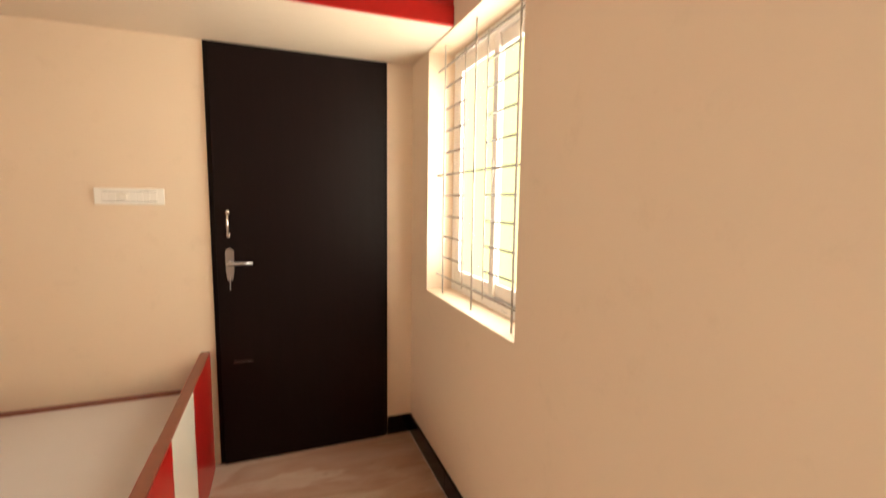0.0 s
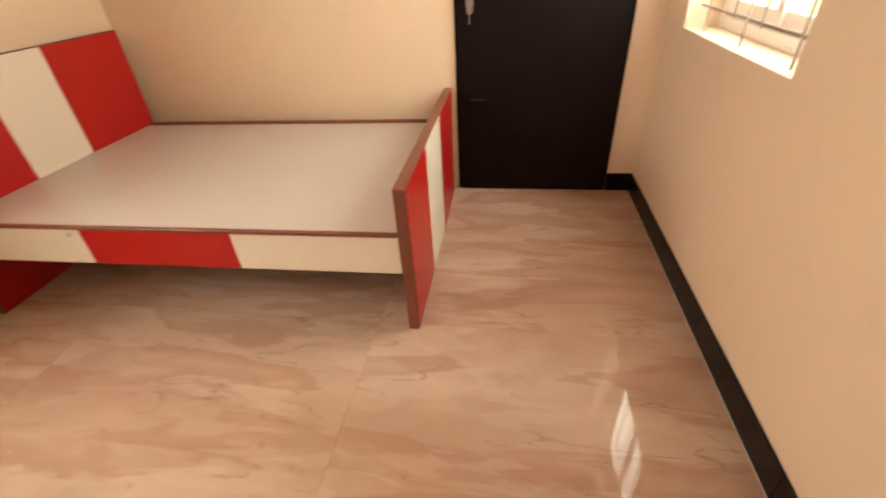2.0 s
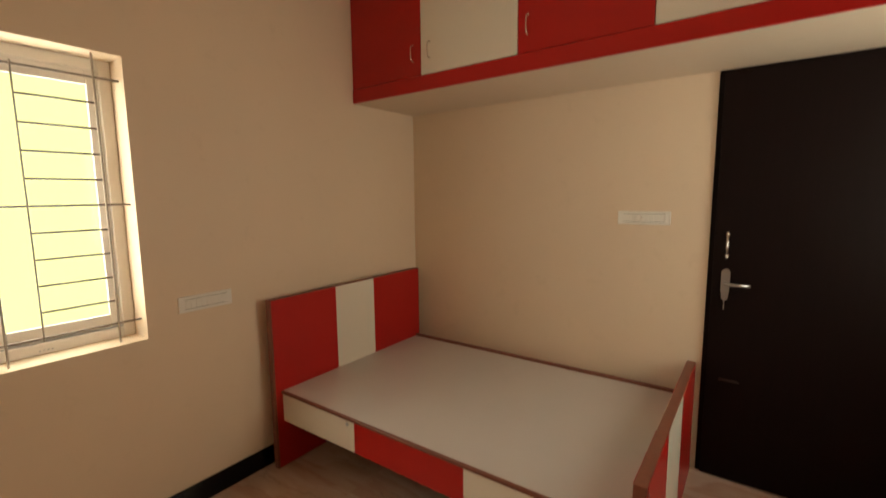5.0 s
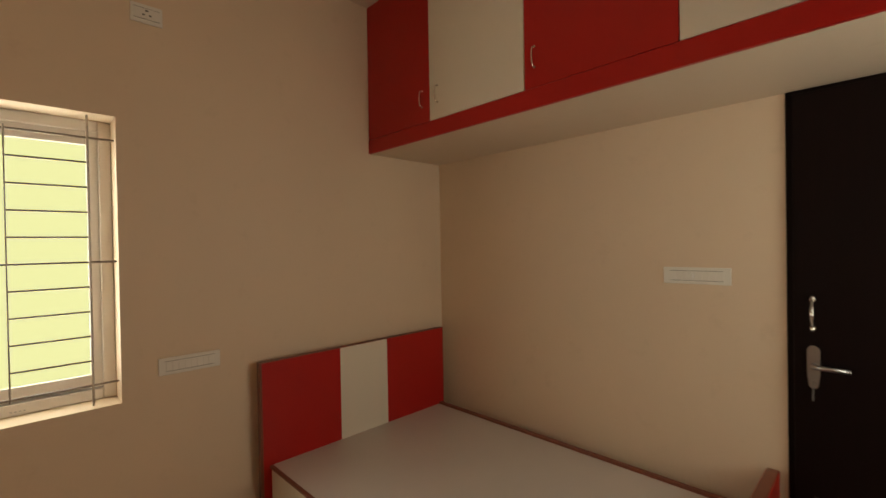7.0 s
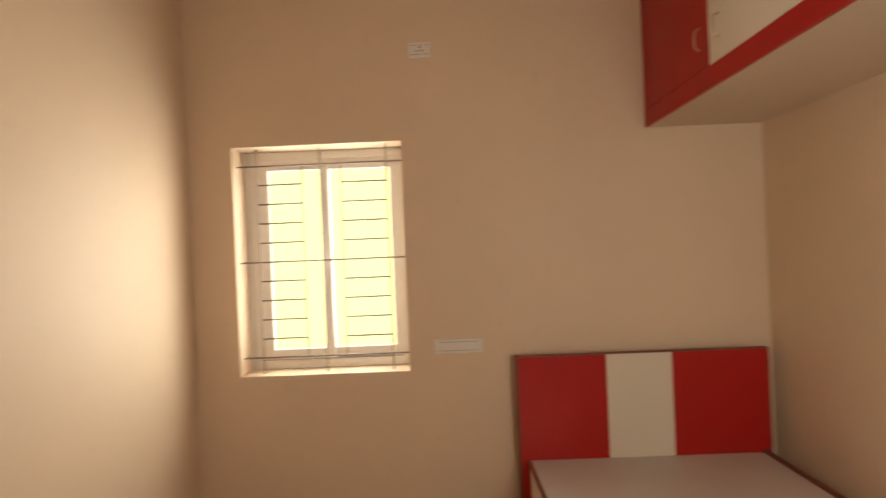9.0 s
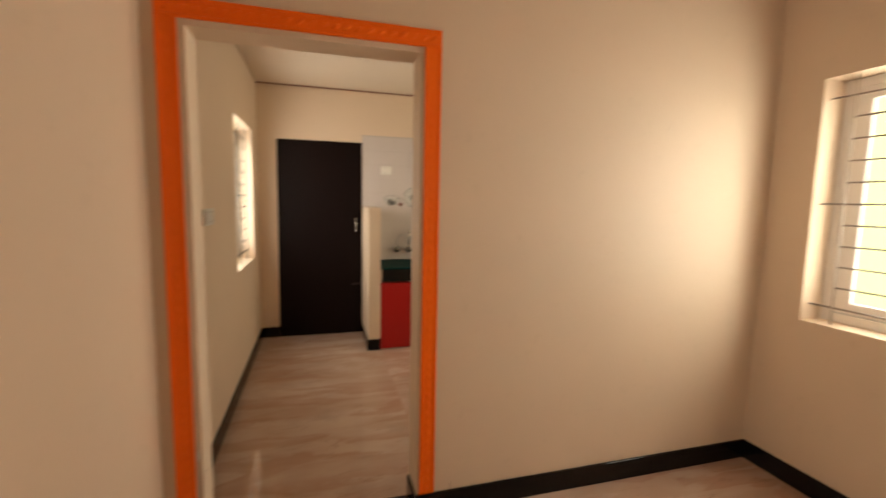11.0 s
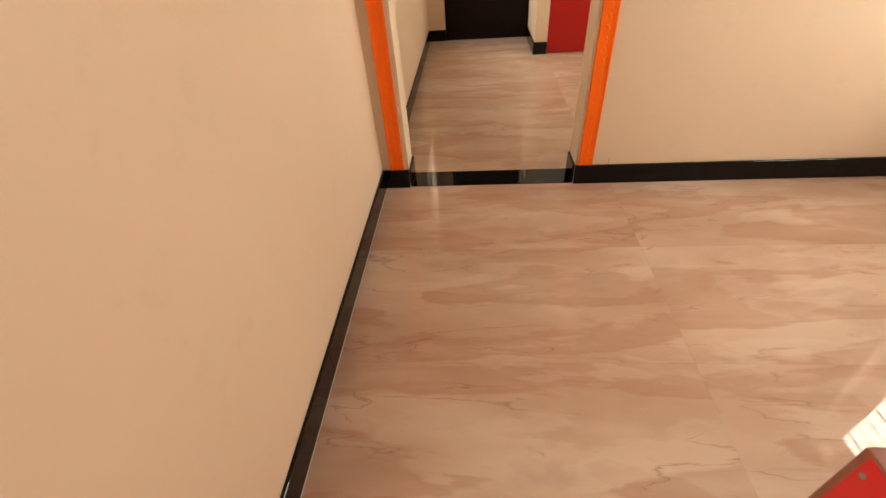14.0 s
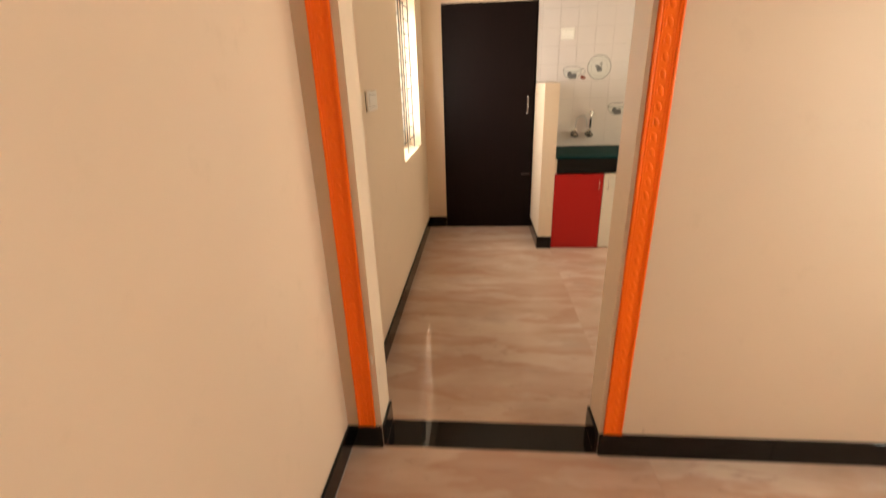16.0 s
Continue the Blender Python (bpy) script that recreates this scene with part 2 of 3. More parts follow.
def wall_x(name, x0, x1, y0, y1, top, hole):
    a, b, c, d = hole
    return boxes(name, [(x0, y0, 0, x1, a, top), (x0, b, 0, x1, y1, top), (x0, a, 0, x1, b, c), (x0, a, d, x1, b, top)], WALL,
                 label="cream painted plaster wall with a window opening")


def wall_y(name, y0, y1, x0, x1, top, hole):
    a, b, d = hole
    return boxes(name, [(x0, y0, 0, a, y1, top), (b, y0, 0, x1, y1, top), (a, y0, d, b, y1, top)], WALL,
                 label="cream painted plaster wall with a doorway")


wall_x("wall_west", -T, 0, 0, YN, CEIL, WW)
wall_x("wall_east", XE, XE + T, 0, YN, CEIL, EW)
wall_y("wall_north", YN, YN + T, -T, XE + T, CEIL, D1)
wall_y("wall_south", -TS, 0, -T, XE + T, CEIL, OP)
wall_x("kitchen_wall_east", XK, XK + T, YK, -TS, CEIL, KW)
wall_y("kitchen_wall_south", YK - T, YK, -T, XK + T, CEIL, D2)
# unseen closing wall; its opening is added to let the west fill lamp in
wall_x("kitchen_wall_west", -T, 0, YK, -TS, CEIL, (-2.2, -0.8, 0.85, 2.1))
boxes("ceiling", [(-T, -TS, CEIL, XE + T, YN + T, CEIL + 0.12)], CEILING, label="pale painted ceiling")
boxes("kitchen_ceiling", [(0.001, YK + 0.001, KCEIL, XK - 0.001, -TS - 0.001, KCEIL + 0.12)], CEILING, label="pale painted ceiling of the kitchen")
boxes("kitchen_ceiling_trim", [(0.001, YK + 0.002, KCEIL - 0.012, XK - 0.002, YK + 0.01, KCEIL - 0.001)], BROWN, label="thin brown line under the kitchen ceiling")
floor = boxes("floor", [(-T, YK - T, -0.16, XE + T, YN + T, -0.012)], GROUT, label="mortar bed under polished floor tiles")


def backdrop(name, x, y, z, glow):
    m = bpy.data.materials.new("overcast_glow")
    m.use_nodes = True
    t = m.node_tree
    t.nodes.remove(t.nodes["Principled BSDF"])
    e = t.nodes.new("ShaderNodeEmission")
    e.inputs[0].default_value = (1.0, 0.94, 0.44, 1)
    e.inputs[1].default_value = glow
    t.links.new(e.outputs[0], t.nodes["Material Output"].inputs[0])
    s = 1 if x > 0 else -1
    boxes(name, [(x, y - 2.4, z - 2.4, x + s * 0.02, y + 2.4, z + 2.4)], m, label="bright hazy sky outside the window")


backdrop("backdrop_west", -T - 0.5, 0.69, 1.5, 2.3)
backdrop("backdrop_east", XE + T + 0.5, 3.6, 1.5, 1.6)
backdrop("backdrop_kitchen", XK + T + 0.5, -4.2, 1.5, 1.0)
boxes("ground", [(-60, -60, -3.3, 60, 60, -3.2)], GROUT, label="dusty ground outside")

threshold = boxes("threshold", [(OP[0] + 0.0125, -TS + 0.001, -0.011, OP[1] - 0.0125, -0.001, 0.002)], BLACK,
                  label="polished black granite threshold in the doorway")


# ---------------- skirting ----------------
SK, ST = 0.106, 0.012
skirting = empty("baseboard", label="polished black granite skirting along the walls", kind="structure")


def skirt_run(axis, at, side, a, b, piece=0.6, lo=0.0):
    """Pieces of skirting on a wall face. side: +1 where the room lies on the axis's positive side."""
    n = max(1, round((b - a) / piece))
    for i in range(n):
        p, q = a + (b - a) * i / n + 0.0006, a + (b - a) * (i + 1) / n - 0.0006
        o0, o1 = at, at + side * ST
        dims = (o0, p, lo, o1, q, SK) if axis == "x" else (p, o0, lo, q, o1, SK)
        block("skirting_tile", dims, BLACK, skirting, bevel=0.0015)


skirt_run("x", 0, 1, 0.0, YN)
skirt_run("x", XE, -1, 0.0, YN)
skirt_run("y", YN, -1, ST, D1[0] - 0.028)
skirt_run("y", YN, -1, D1[1], XE - ST)
skirt_run("y", 0, 1, ST, OP[0])
skirt_run("y", 0, 1, OP[1], XE - ST)
skirt_run("x", OP[0], 1, -TS, 0.0)
skirt_run("x", OP[1], -1, -TS, 0.0)
skirt_run("x", XK, -1, YK, -TS)
skirt_run("y", YK, 1, D2[1], XK - ST)
skirt_run("y", -TS, -1, 0.2, OP[0])

boxes("wall_crack", [(1.784, 0.0002, 0.108, 1.7858, 0.0014, 0.138)], BROWN, label="short brown crack in the plaster above the skirting")

# ---------------- orange moulding round the doorway ----------------
MW, MT = 0.070, 0.011


def moulding():
    thing = empty("door_frame", label="orange painted carved moulding framing the doorway", kind="structure")
    L0, L1 = OP[1] + 0.024, OP[1] + 0.024 + MW
    R0, R1 = OP[0] - 0.014 - MW, OP[0] - 0.014
    top0, top1 = OP[2] + 0.022, OP[2] + 0.022 + MW

    def strip(a, b, z0, z1, upright):
        bm = bmesh.new()
        if upright:
            box(bm, a, 0.0, z0, b, MT * 0.68, z1)
            for e in (a, b):
                s = 1 if e == a else -1
                box(bm, e, 0.0005, z0, e + s * 0.010, MT, z1, 0.003, 2)
                box(bm, e + s * 0.013, 0.0005, z0, e + s * 0.017, MT * 0.8, z1, 0.001)
            z, c, k = z0 + 0.03, (a + b) / 2, 0
            while z < z1 - 0.02:
                ball(bm, (c, MT * 0.68, z), (0.0075, 0.0013, 0.0150), 0.35)
                ball(bm, (c - 0.012, MT * 0.67, z + 0.017), (0.003, 0.0010, 0.009), -0.75, 6, 4)
                ball(bm, (c + 0.012, MT * 0.67, z - 0.006), (0.003, 0.0010, 0.009), -0.2, 6, 4)
                z += 0.044
        else:
            box(bm, a, 0.0, z0, b, MT * 0.55, z1)
            for e, s in ((z0, 1), (z1, -1)):
                box(bm, a, 0.0005, e, b, MT, e + s * 0.010, 0.003, 2)
                box(bm, a, 0.0005, e + s * 0.013, b, MT * 0.8, e + s * 0.017, 0.001)
            x, c = a + 0.03, (z0 + z1) / 2
            while x < b - 0.02:
                ball(bm, (x, MT * 0.55, c), (0.0185, 0.0030, 0.0085), 0.55)
                x += 0.044
        return bm

    part("moulding_upright", strip(L0, L1, SK + 0.001, top0, True), ORANGE, thing)
    part("moulding_upright", strip(R0, R1, SK + 0.001, top0, True), ORANGE, thing)
    part("moulding_head", strip(R0, L1, top0, top1, False), ORANGE, thing)


moulding()


boxes("floor_joint", [(XE - ST - 0.0025, 0.02, 0.0003, XE - ST - 0.0005, YN - 0.02, 0.0022)], LINE, label="thin pale line of grout at the foot of the skirting")


bm = bmesh.new()
rim = [(2.8235, 0.412), (2.829, 0.405), (2.8335, 0.421), (2.8345, 0.440), (2.831, 0.452), (2.827, 0.446), (2.825, 0.430)]
front, back = ([bm.verts.new((x, y, z)) for x, z in rim] for y in (0.0018, 0.0002))
bm.faces.new(front)
bm.faces.new(back[::-1])
for k in range(len(rim)):
    bm.faces.new((front[k], back[k], back[(k + 1) % len(rim)], front[(k + 1) % len(rim)]))
part("paint_chip", bm, PLASTIC, None, "flake of white primer showing beside the orange moulding", "structure")
boxes("reveal_stain", [(OP[1] - 0.0006, -0.050, 0.328, OP[1] - 0.0001, -0.045, 0.336)], BROWN, label="small brown speck on the side of the doorway")


# ---------------- windows ----------------
def window(name, m, w, h, rungs, verts, label, stile=0.042, iron=(GRILLE, BAR)):
    """Built in a frame where x runs along the wall, y points outward and z up, the origin at the opening's lower corner."""
    top = empty(name, m, label, kind="structure")
    fy0, fy1 = 0.135, 0.163
    f = 0.045
    bm = bmesh.new()
    for d in ((0, fy0, 0, f, fy1, h), (w - f, fy0, 0, w, fy1, h), (f, fy0, 0, w - f, fy1, f), (f, fy0, h - f, w - f, fy1, h)):
        box(bm, *d, 0.003)
    part("window_frame", bm, UPVC, top)
    bm = bmesh.new()
    box(bm, f, fy0 + 0.0075, f, w - f, fy0 + 0.0095, f + 0.0055)
    box(bm, f, fy0 + 0.0205, f, w - f, fy0 + 0.0225, f + 0.0055)
    part("slide_track", bm, STEEL, top)
    for k in range(4):
        block("drain_slot", (w * 0.62 + 0.013 * k, fy0 - 0.0006, 0.014, w * 0.62 + 0.013 * k + 0.007, fy0 - 0.0001, 0.018), STEEL, top)
    mid = w / 2
    for i, (a, b, yy) in enumerate(((f - 0.002, mid + 0.02, 0.137), (mid - 0.02, w - f + 0.002, 0.150))):
        s = 0.042
        z0, z1 = f + 0.006, h - f + 0.002
        sl = stile if i == 0 else s
        sash = bmesh.new()
        for d in ((a, yy, z0, a + sl, yy + 0.012, z1), (b - s, yy, z0, b, yy + 0.012, z1),
                  (a + sl, yy, z0, b - s, yy + 0.012, z0 + s + 0.014), (a + sl, yy, z1 - s - 0.018, b - s, yy + 0.012, z1)):
            box(sash, *d, 0.003)
        so = part("sash", sash, UPVC, top)
        pane = block("pane", (a + sl - 0.002, yy + 0.004, z0 + s, b - s + 0.002, yy + 0.009, z1 - s + 0.002), GLASS, so, "clear window glass with bright daylight behind")
        pane.visible_shadow = False
        block("sash_latch", (b - s + 0.012 if i == 0 else a + 0.014, yy - 0.008, h * 0.46, (b - s + 0.012 if i == 0 else a + 0.014) + 0.016, yy, h * 0.46 + 0.09), UPVC, so, "white plastic latch", 0.003)
    g = 0.045
    grille = empty("grille", None)
    grille.parent = top
    tagged(grille, label="thin painted iron window grille")
    for k, x in enumerate(verts):
        bm = bmesh.new()
        z0, z1 = (-0.006, h + 0.006) if k % 2 == 0 else (h * 0.060, h * 0.934)
        tube(bm, [(x, g, z0), (x, g, z1)], 0.0042 if k % 2 == 0 else 0.0032, 8)
        part("upright_bar", bm, iron[1], grille)
    for z in (h * 0.070, h * 0.4955, h * 0.924):
        bm = bmesh.new()
        tube(bm, [(-0.006, g + 0.0095, z), (w + 0.006, g + 0.0095, z)], 0.0046, 8)
        part("cross_bar", bm, iron[0], grille)
    for a, b in rungs:
        for k in range(1, 5):
            for base, gap in ((0.4955, 0.4285 / 5), (0.070, 0.4255 / 5)):
                z = h * (base + gap * k)
                bm = bmesh.new()
                tube(bm, [(a, g + 0.004, z), (b, g + 0.004, z)], 0.0044, 6)
                part("rung", bm, iron[0], grille)
    return top


H = WW[3] - WW[2]
window("window_1", Matrix.Translation((0, WW[0], WW[2])) @ Matrix(((0, -1, 0, 0), (1, 0, 0, 0), (0, 0, 1, 0), (0, 0, 0, 1))), WW[1] - WW[0], H,
       ((0.108, 0.345), (0.550, 0.792)), (0.108, 0.345, 0.444, 0.550, 0.792), "white sliding window behind a thin iron grille, blown out by daylight", 0.085)
window("window_2", Matrix.Translation((XE, EW[1], EW[2])) @ Matrix(((0, 1, 0, 0), (-1, 0, 0, 0), (0, 0, 1, 0), (0, 0, 0, 1))), EW[1] - EW[0], EW[3] - EW[2],
       ((0.110, 0.345), (0.556, 0.790)), (0.110, 0.345, 0.450, 0.556, 0.790), "white sliding window with an iron grille beside the bedroom door")
window("window_3", Matrix.Translation((XK, KW[1], KW[2])) @ Matrix(((0, 1, 0, 0), (-1, 0, 0, 0), (0, 0, 1, 0), (0, 0, 0, 1))), KW[1] - KW[0], KW[3] - KW[2],
       ((0.11, 0.345), (0.560, 0.79)), (0.11, 0.345, 0.450, 0.560, 0.79), "white sliding kitchen window with an iron grille coloured dark as if backlit", iron=(BACKLIT_IRON, BACKLIT_IRON))


# ---------------- doors ----------------
def pull_handle(parent, x, y, z, length, s):
    """A bow handle on a face whose outward side is s along y."""
    thing = empty("pull_handle")
    thing.parent = parent
    tagged(thing, label="polished steel bow pull handle")
    bm = bmesh.new()
    n = 12
    pts = [(x, y + s * (0.012 + 0.024 * math.sin(math.pi * i / n)), z + length * (i / n - 0.5)) for i in range(n + 1)]
    tube(bm, pts, [0.0042 + 0.0026 * math.sin(math.pi * i / n) ** 2 for i in range(n + 1)], 10)
    part("grip", bm, CHROME, thing)
    for e in (-1, 1):
        bm = bmesh.new()
        tube(bm, [(x, y, z + e * length / 2), (x, y + s * 0.013, z + e * length / 2)], [0.0115, 0.009], 12)
        ball(bm, (x, y + s * 0.013, z + e * (length / 2 + 0.005)), (0.0075, 0.005, 0.010))
        part("foot", bm, CHROME, thing)
    return thing


def door_bedroom():
    d = empty("door_1", label="closed dark brown flush wooden door with a steel lever lock", kind="structure")
    a, b, h = D1
    bm = bmesh.new()
    fy0, fy1 = YN - 0.004, YN + 0.11
    box(bm, a, fy0, 0, a + 0.052, fy1, h, 0.003)
    box(bm, b - 0.045, fy0, 0, b, fy1, h, 0.003)
    box(bm, a + 0.052, fy0, h - 0.045, b - 0.045, fy1, h, 0.003)
    part("jamb", bm, DOOR, d)
    bm = bmesh.new()
    box(bm, a + 0.022, YN - 0.026, 0.006, b - 0.018, YN - 0.0045, h - 0.02, 0.003)
    box(bm, a + 0.053, YN - 0.0045, 0.006, b - 0.046, YN + 0.012, h - 0.046)
    leaf = part("leaf", bm, DOOR, d)
    y = YN - 0.026
    pull_handle(leaf, 2.0270, y, 1.232, 0.105, -1)
    bm = bmesh.new()
    outline = [(2.028 + 0.019 * math.cos(a), 1.093 + 0.019 * math.sin(a)) for a in [math.pi * i / 10 for i in range(11)]]
    outline += [(2.010, 1.00), (2.014, 0.975)] + [(2.028 - 0.014 * math.cos(a), 0.965 - 0.012 * math.sin(a)) for a in [math.pi * i / 8 for i in range(9)]] + [(2.042, 0.975), (2.046, 1.00)]
    front = [bm.verts.new((x, y - 0.008, z)) for x, z in outline]
    back = [bm.verts.new((x, y, z)) for x, z in outline]
    bm.faces.new(front)
    for k in range(len(outline)):
        bm.faces.new((front[k], back[k], back[(k + 1) % len(outline)], front[(k + 1) % len(outline)]))
    bm.faces.new(back[::-1])
    plate = part("lock_plate", bm, STEEL, leaf, "brushed steel lock plate with a lever")
    bm = bmesh.new()
    tube(bm, [(2.0280, y - 0.006, 1.040), (2.0280, y - 0.038, 1.040)], 0.0095, 12)
    tube(bm, [(2.0240, y - 0.040, 1.040), (2.0720, y - 0.043, 1.040), (2.1320, y - 0.040, 1.040)], [0.0095, 0.0085, 0.008], 12)
    part("lever", bm, STEEL, leaf)
    bm = bmesh.new()
    tube(bm, [(2.0280, y - 0.004, 0.972), (2.0280, y - 0.018, 0.972)], 0.008, 12)
    box(bm, 2.0265, y - 0.034, 0.912, 2.0295, y - 0.018, 0.976, 0.001)
    part("key", bm, STEEL, leaf)
    bm = bmesh.new()
    box(bm, 2.0270, y - 0.004, 0.532, 2.1070, y, 0.546, 0.001)
    tube(bm, [(2.0320, y - 0.008, 0.539), (2.1170, y - 0.008, 0.539)], 0.0045, 8)
    tube(bm, [(2.0970, y - 0.008, 0.539), (2.0970, y - 0.020, 0.545)], 0.003, 8)
    part("tower_bolt", bm, BOLT, leaf, "small dark sliding bolt")
    bm = bmesh.new()
    tube(bm, [(2.0, YN - 0.004, 1.05), (2.0, YN - 0.0065, 1.05)], 0.007, 10)
    part("jamb_screw", bm, DOOR, d)


door_bedroom()


def door_kitchen():
    d = empty("door_2", label="closed dark brown flush door at the far end of the kitchen", kind="structure")
    a, b, h = D2
    bm = bmesh.new()
    box(bm, a, YK - 0.1, 0, a + 0.045, YK + 0.004, h, 0.003)
    box(bm, b - 0.045, YK - 0.1, 0, b, YK + 0.004, h, 0.003)
    box(bm, a + 0.045, YK - 0.1, h - 0.045, b - 0.045, YK + 0.004, h, 0.003)
    part("jamb", bm, DOOR, d)
    leaf = block("leaf", (a + 0.02, YK + 0.0045, 0.006, b - 0.018, YK + 0.024, h - 0.02), DOOR, d, bevel=0.003)
    block("leaf_core", (a + 0.046, YK - 0.02, 0.006, b - 0.046, YK + 0.0044, h - 0.046), DOOR, d)
    pull_handle(leaf, 1.975, YK + 0.024, 1.18, 0.12, 1)
    bm = bmesh.new()
    box(bm, 1.93, YK + 0.024, 0.535, 2.01, YK + 0.028, 0.549, 0.001)
    tube(bm, [(1.92, YK + 0.031, 0.542), (2.005, YK + 0.031, 0.542)], 0.004, 8)
    part("tower_bolt", bm, BOLT, leaf)


door_kitchen()

# ---------------- loft cupboards ----------------
LF = 2.364
slab = boxes("loft_slab", [(0.001, LF + 0.018, 2.076, XE - 0.001, YN - 0.001, 2.152)], CEILING, label="painted concrete loft slab above the door")


def d_handle(parent, x, y, z, s=-1, wide=0.02, length=0.085):
    bm = bmesh.new()
    pts = [(x, y, z - length / 2)]
    for i in range(9):
        a = math.pi * i / 8
        pts.append((x, y + s * (0.005 + 0.017 * math.sin(a) ** 0.6), z - length / 2 * math.cos(a)))
    pts.append((x, y, z + length / 2))
    tube(bm, pts, 0.0030, 8)
    for e in (-1, 1):
        tube(bm, [(x, y, z + e * length / 2), (x, y + s * 0.004, z + e * length / 2)], 0.0055, 10)
    return part("handle", bm, CHROME, parent, "chrome bow handle")


def loft():
    cab = empty("loft_cabinet", label="red and ivory laminate loft cupboards above the bed", category="cupboard")
    block("fascia", (0.001, LF, 2.076, XE - 0.001, LF + 0.0175, 2.158), RED, cab, bevel=0.0015)
    bm = bmesh.new()
    edges = [0.002, 0.556, 1.152, 1.757, 2.356, XE - 0.002]
    for x in edges:
        x0 = min(max(x - 0.009, 0.002), XE - 0.02)
        box(bm, x0, LF + 0.021, 2.1585, x0 + 0.018, YN - 0.004, CEIL - 0.002)
    for a, b in zip(edges, edges[1:]):
        box(bm, a + 0.02, YN - 0.012, 2.1585, b - 0.02, YN - 0.004, CEIL - 0.002)
    part("carcass", bm, RED, cab)
    for i, (a, b) in enumerate(zip(edges, edges[1:])):
        mat = RED if i % 2 == 0 else WHITE
        door = block("door", (a + 0.0015, LF + 0.002, 2.160, b - 0.0015, LF + 0.020, CEIL - 0.004), mat, cab, ("red" if i % 2 == 0 else "ivory") + " laminate cupboard door", 0.0015)
        x = (b - 0.056, a + 0.062, a + 0.052, b - 0.06, a + 0.06)[i]
        d_handle(door, x, LF + 0.002, 2.286)
    return cab


loft()


# ---------------- bed ----------------
def bed():
    b = empty("bed", pose(0.055, 1.640, 0), "bare wooden cot with red and ivory striped headboard and no mattress", "bed")
    W, LB = 1.217, 1.868
    skew = 0.017

    def lean(bm):
        for v in bm.verts:
            v.co.y += v.co.x * skew
        return bm

    def slanted(name, dims, material, parent, label="", bevel=0.0):
        bm = bmesh.new()
        box(bm, *dims, bevel)
        return part(name, lean(bm), material, parent, label)

    def board(name, x0, x1, h, cuts, off, width):
        core = block(name, (x0, off, 0, x1, off + width, h), BROWN, b, "brown edged board", 0.003, seg=2)
        for face_x, sgn in ((x0, -1), (x1, 1)):
            for i, (p, q) in enumerate(zip(cuts, cuts[1:])):
                o0, o1 = face_x + sgn * 0.0002, face_x + sgn * 0.0022
                block("laminate_panel", (o0, p + 0.0004, 0.004, o1, q - 0.0004, h - 0.004), WHITE if i == 1 else RED, core,
                      "ivory laminate stripe" if i == 1 else "glossy red laminate panel")
        return core

    board("headboard", 0.0, 0.034, 0.950, (0.012, 0.446, 0.768, W + 0.018), 0.0, W + 0.028)
    foot = board("footboard", LB - 0.040, LB, 0.606, (0.086, 0.455, 0.825, 1.282), 0.072, 1.222)
    x0, x1 = 0.0365, LB - 0.0425
    for y0, y1, sg in ((0.052, 0.070, -1), (W - 0.036, W - 0.018, 1)):
        rail = slanted("side_rail", (x0, y0, 0.264, x1, y1, 0.4235), BROWN, b)
        fy = y0 if sg < 0 else y1
        for i, (p, q) in enumerate(((x0, 0.590), (0.590, 1.206), (1.206, x1))):
            slanted("laminate_panel", (p + 0.0004, fy + sg * 0.0002, 0.266, q - 0.0004, fy + sg * 0.0022, 0.4232), RED if i == 1 else WHITE, rail,
                    "red laminate panel" if i == 1 else "ivory laminate panel")
        if sg < 0:
            bm = bmesh.new()
            tube(bm, [(0.545, fy - 0.0022, 0.400), (0.545, fy - 0.006, 0.400)], 0.009, 14)
            box(bm, 0.539, fy - 0.0072, 0.3988, 0.551, fy - 0.006, 0.4012)
            part("rail_lock", lean(bm), STEEL, rail, "small round steel lock")
    slanted("edge_strip", (x0, 0.040, 0.424, x1, 0.058, 0.438), BROWN, b, "brown edge strip", 0.002)
    slanted("edge_strip", (x0, W - 0.024, 0.424, x1, W - 0.002, 0.452), BROWN, b, "brown edge strip", 0.002)
    slanted("platform", (x0, 0.0585, 0.424, x1, W - 0.0245, 0.437), GREY, b, "pale grey laminate platform board")
    for x in (0.5, 1.3):
        slanted("bearer", (x, 0.0705, 0.31, x + 0.04, W - 0.0365, 0.4235), BROWN, b)
    bm = bmesh.new()
    tube(bm, [(LB + 0.0022, 0.098, 0.572), (LB + 0.005, 0.098, 0.572)], 0.005, 10)
    part("screw", bm, STEEL, foot, "small pale screw head")
    bm = bmesh.new()
    box(bm, LB + 0.0022, 0.437, 0.245, LB + 0.0042, 0.441, 0.272)
    part("hinge_mark", bm, WHITE, foot)
    return b


bed()


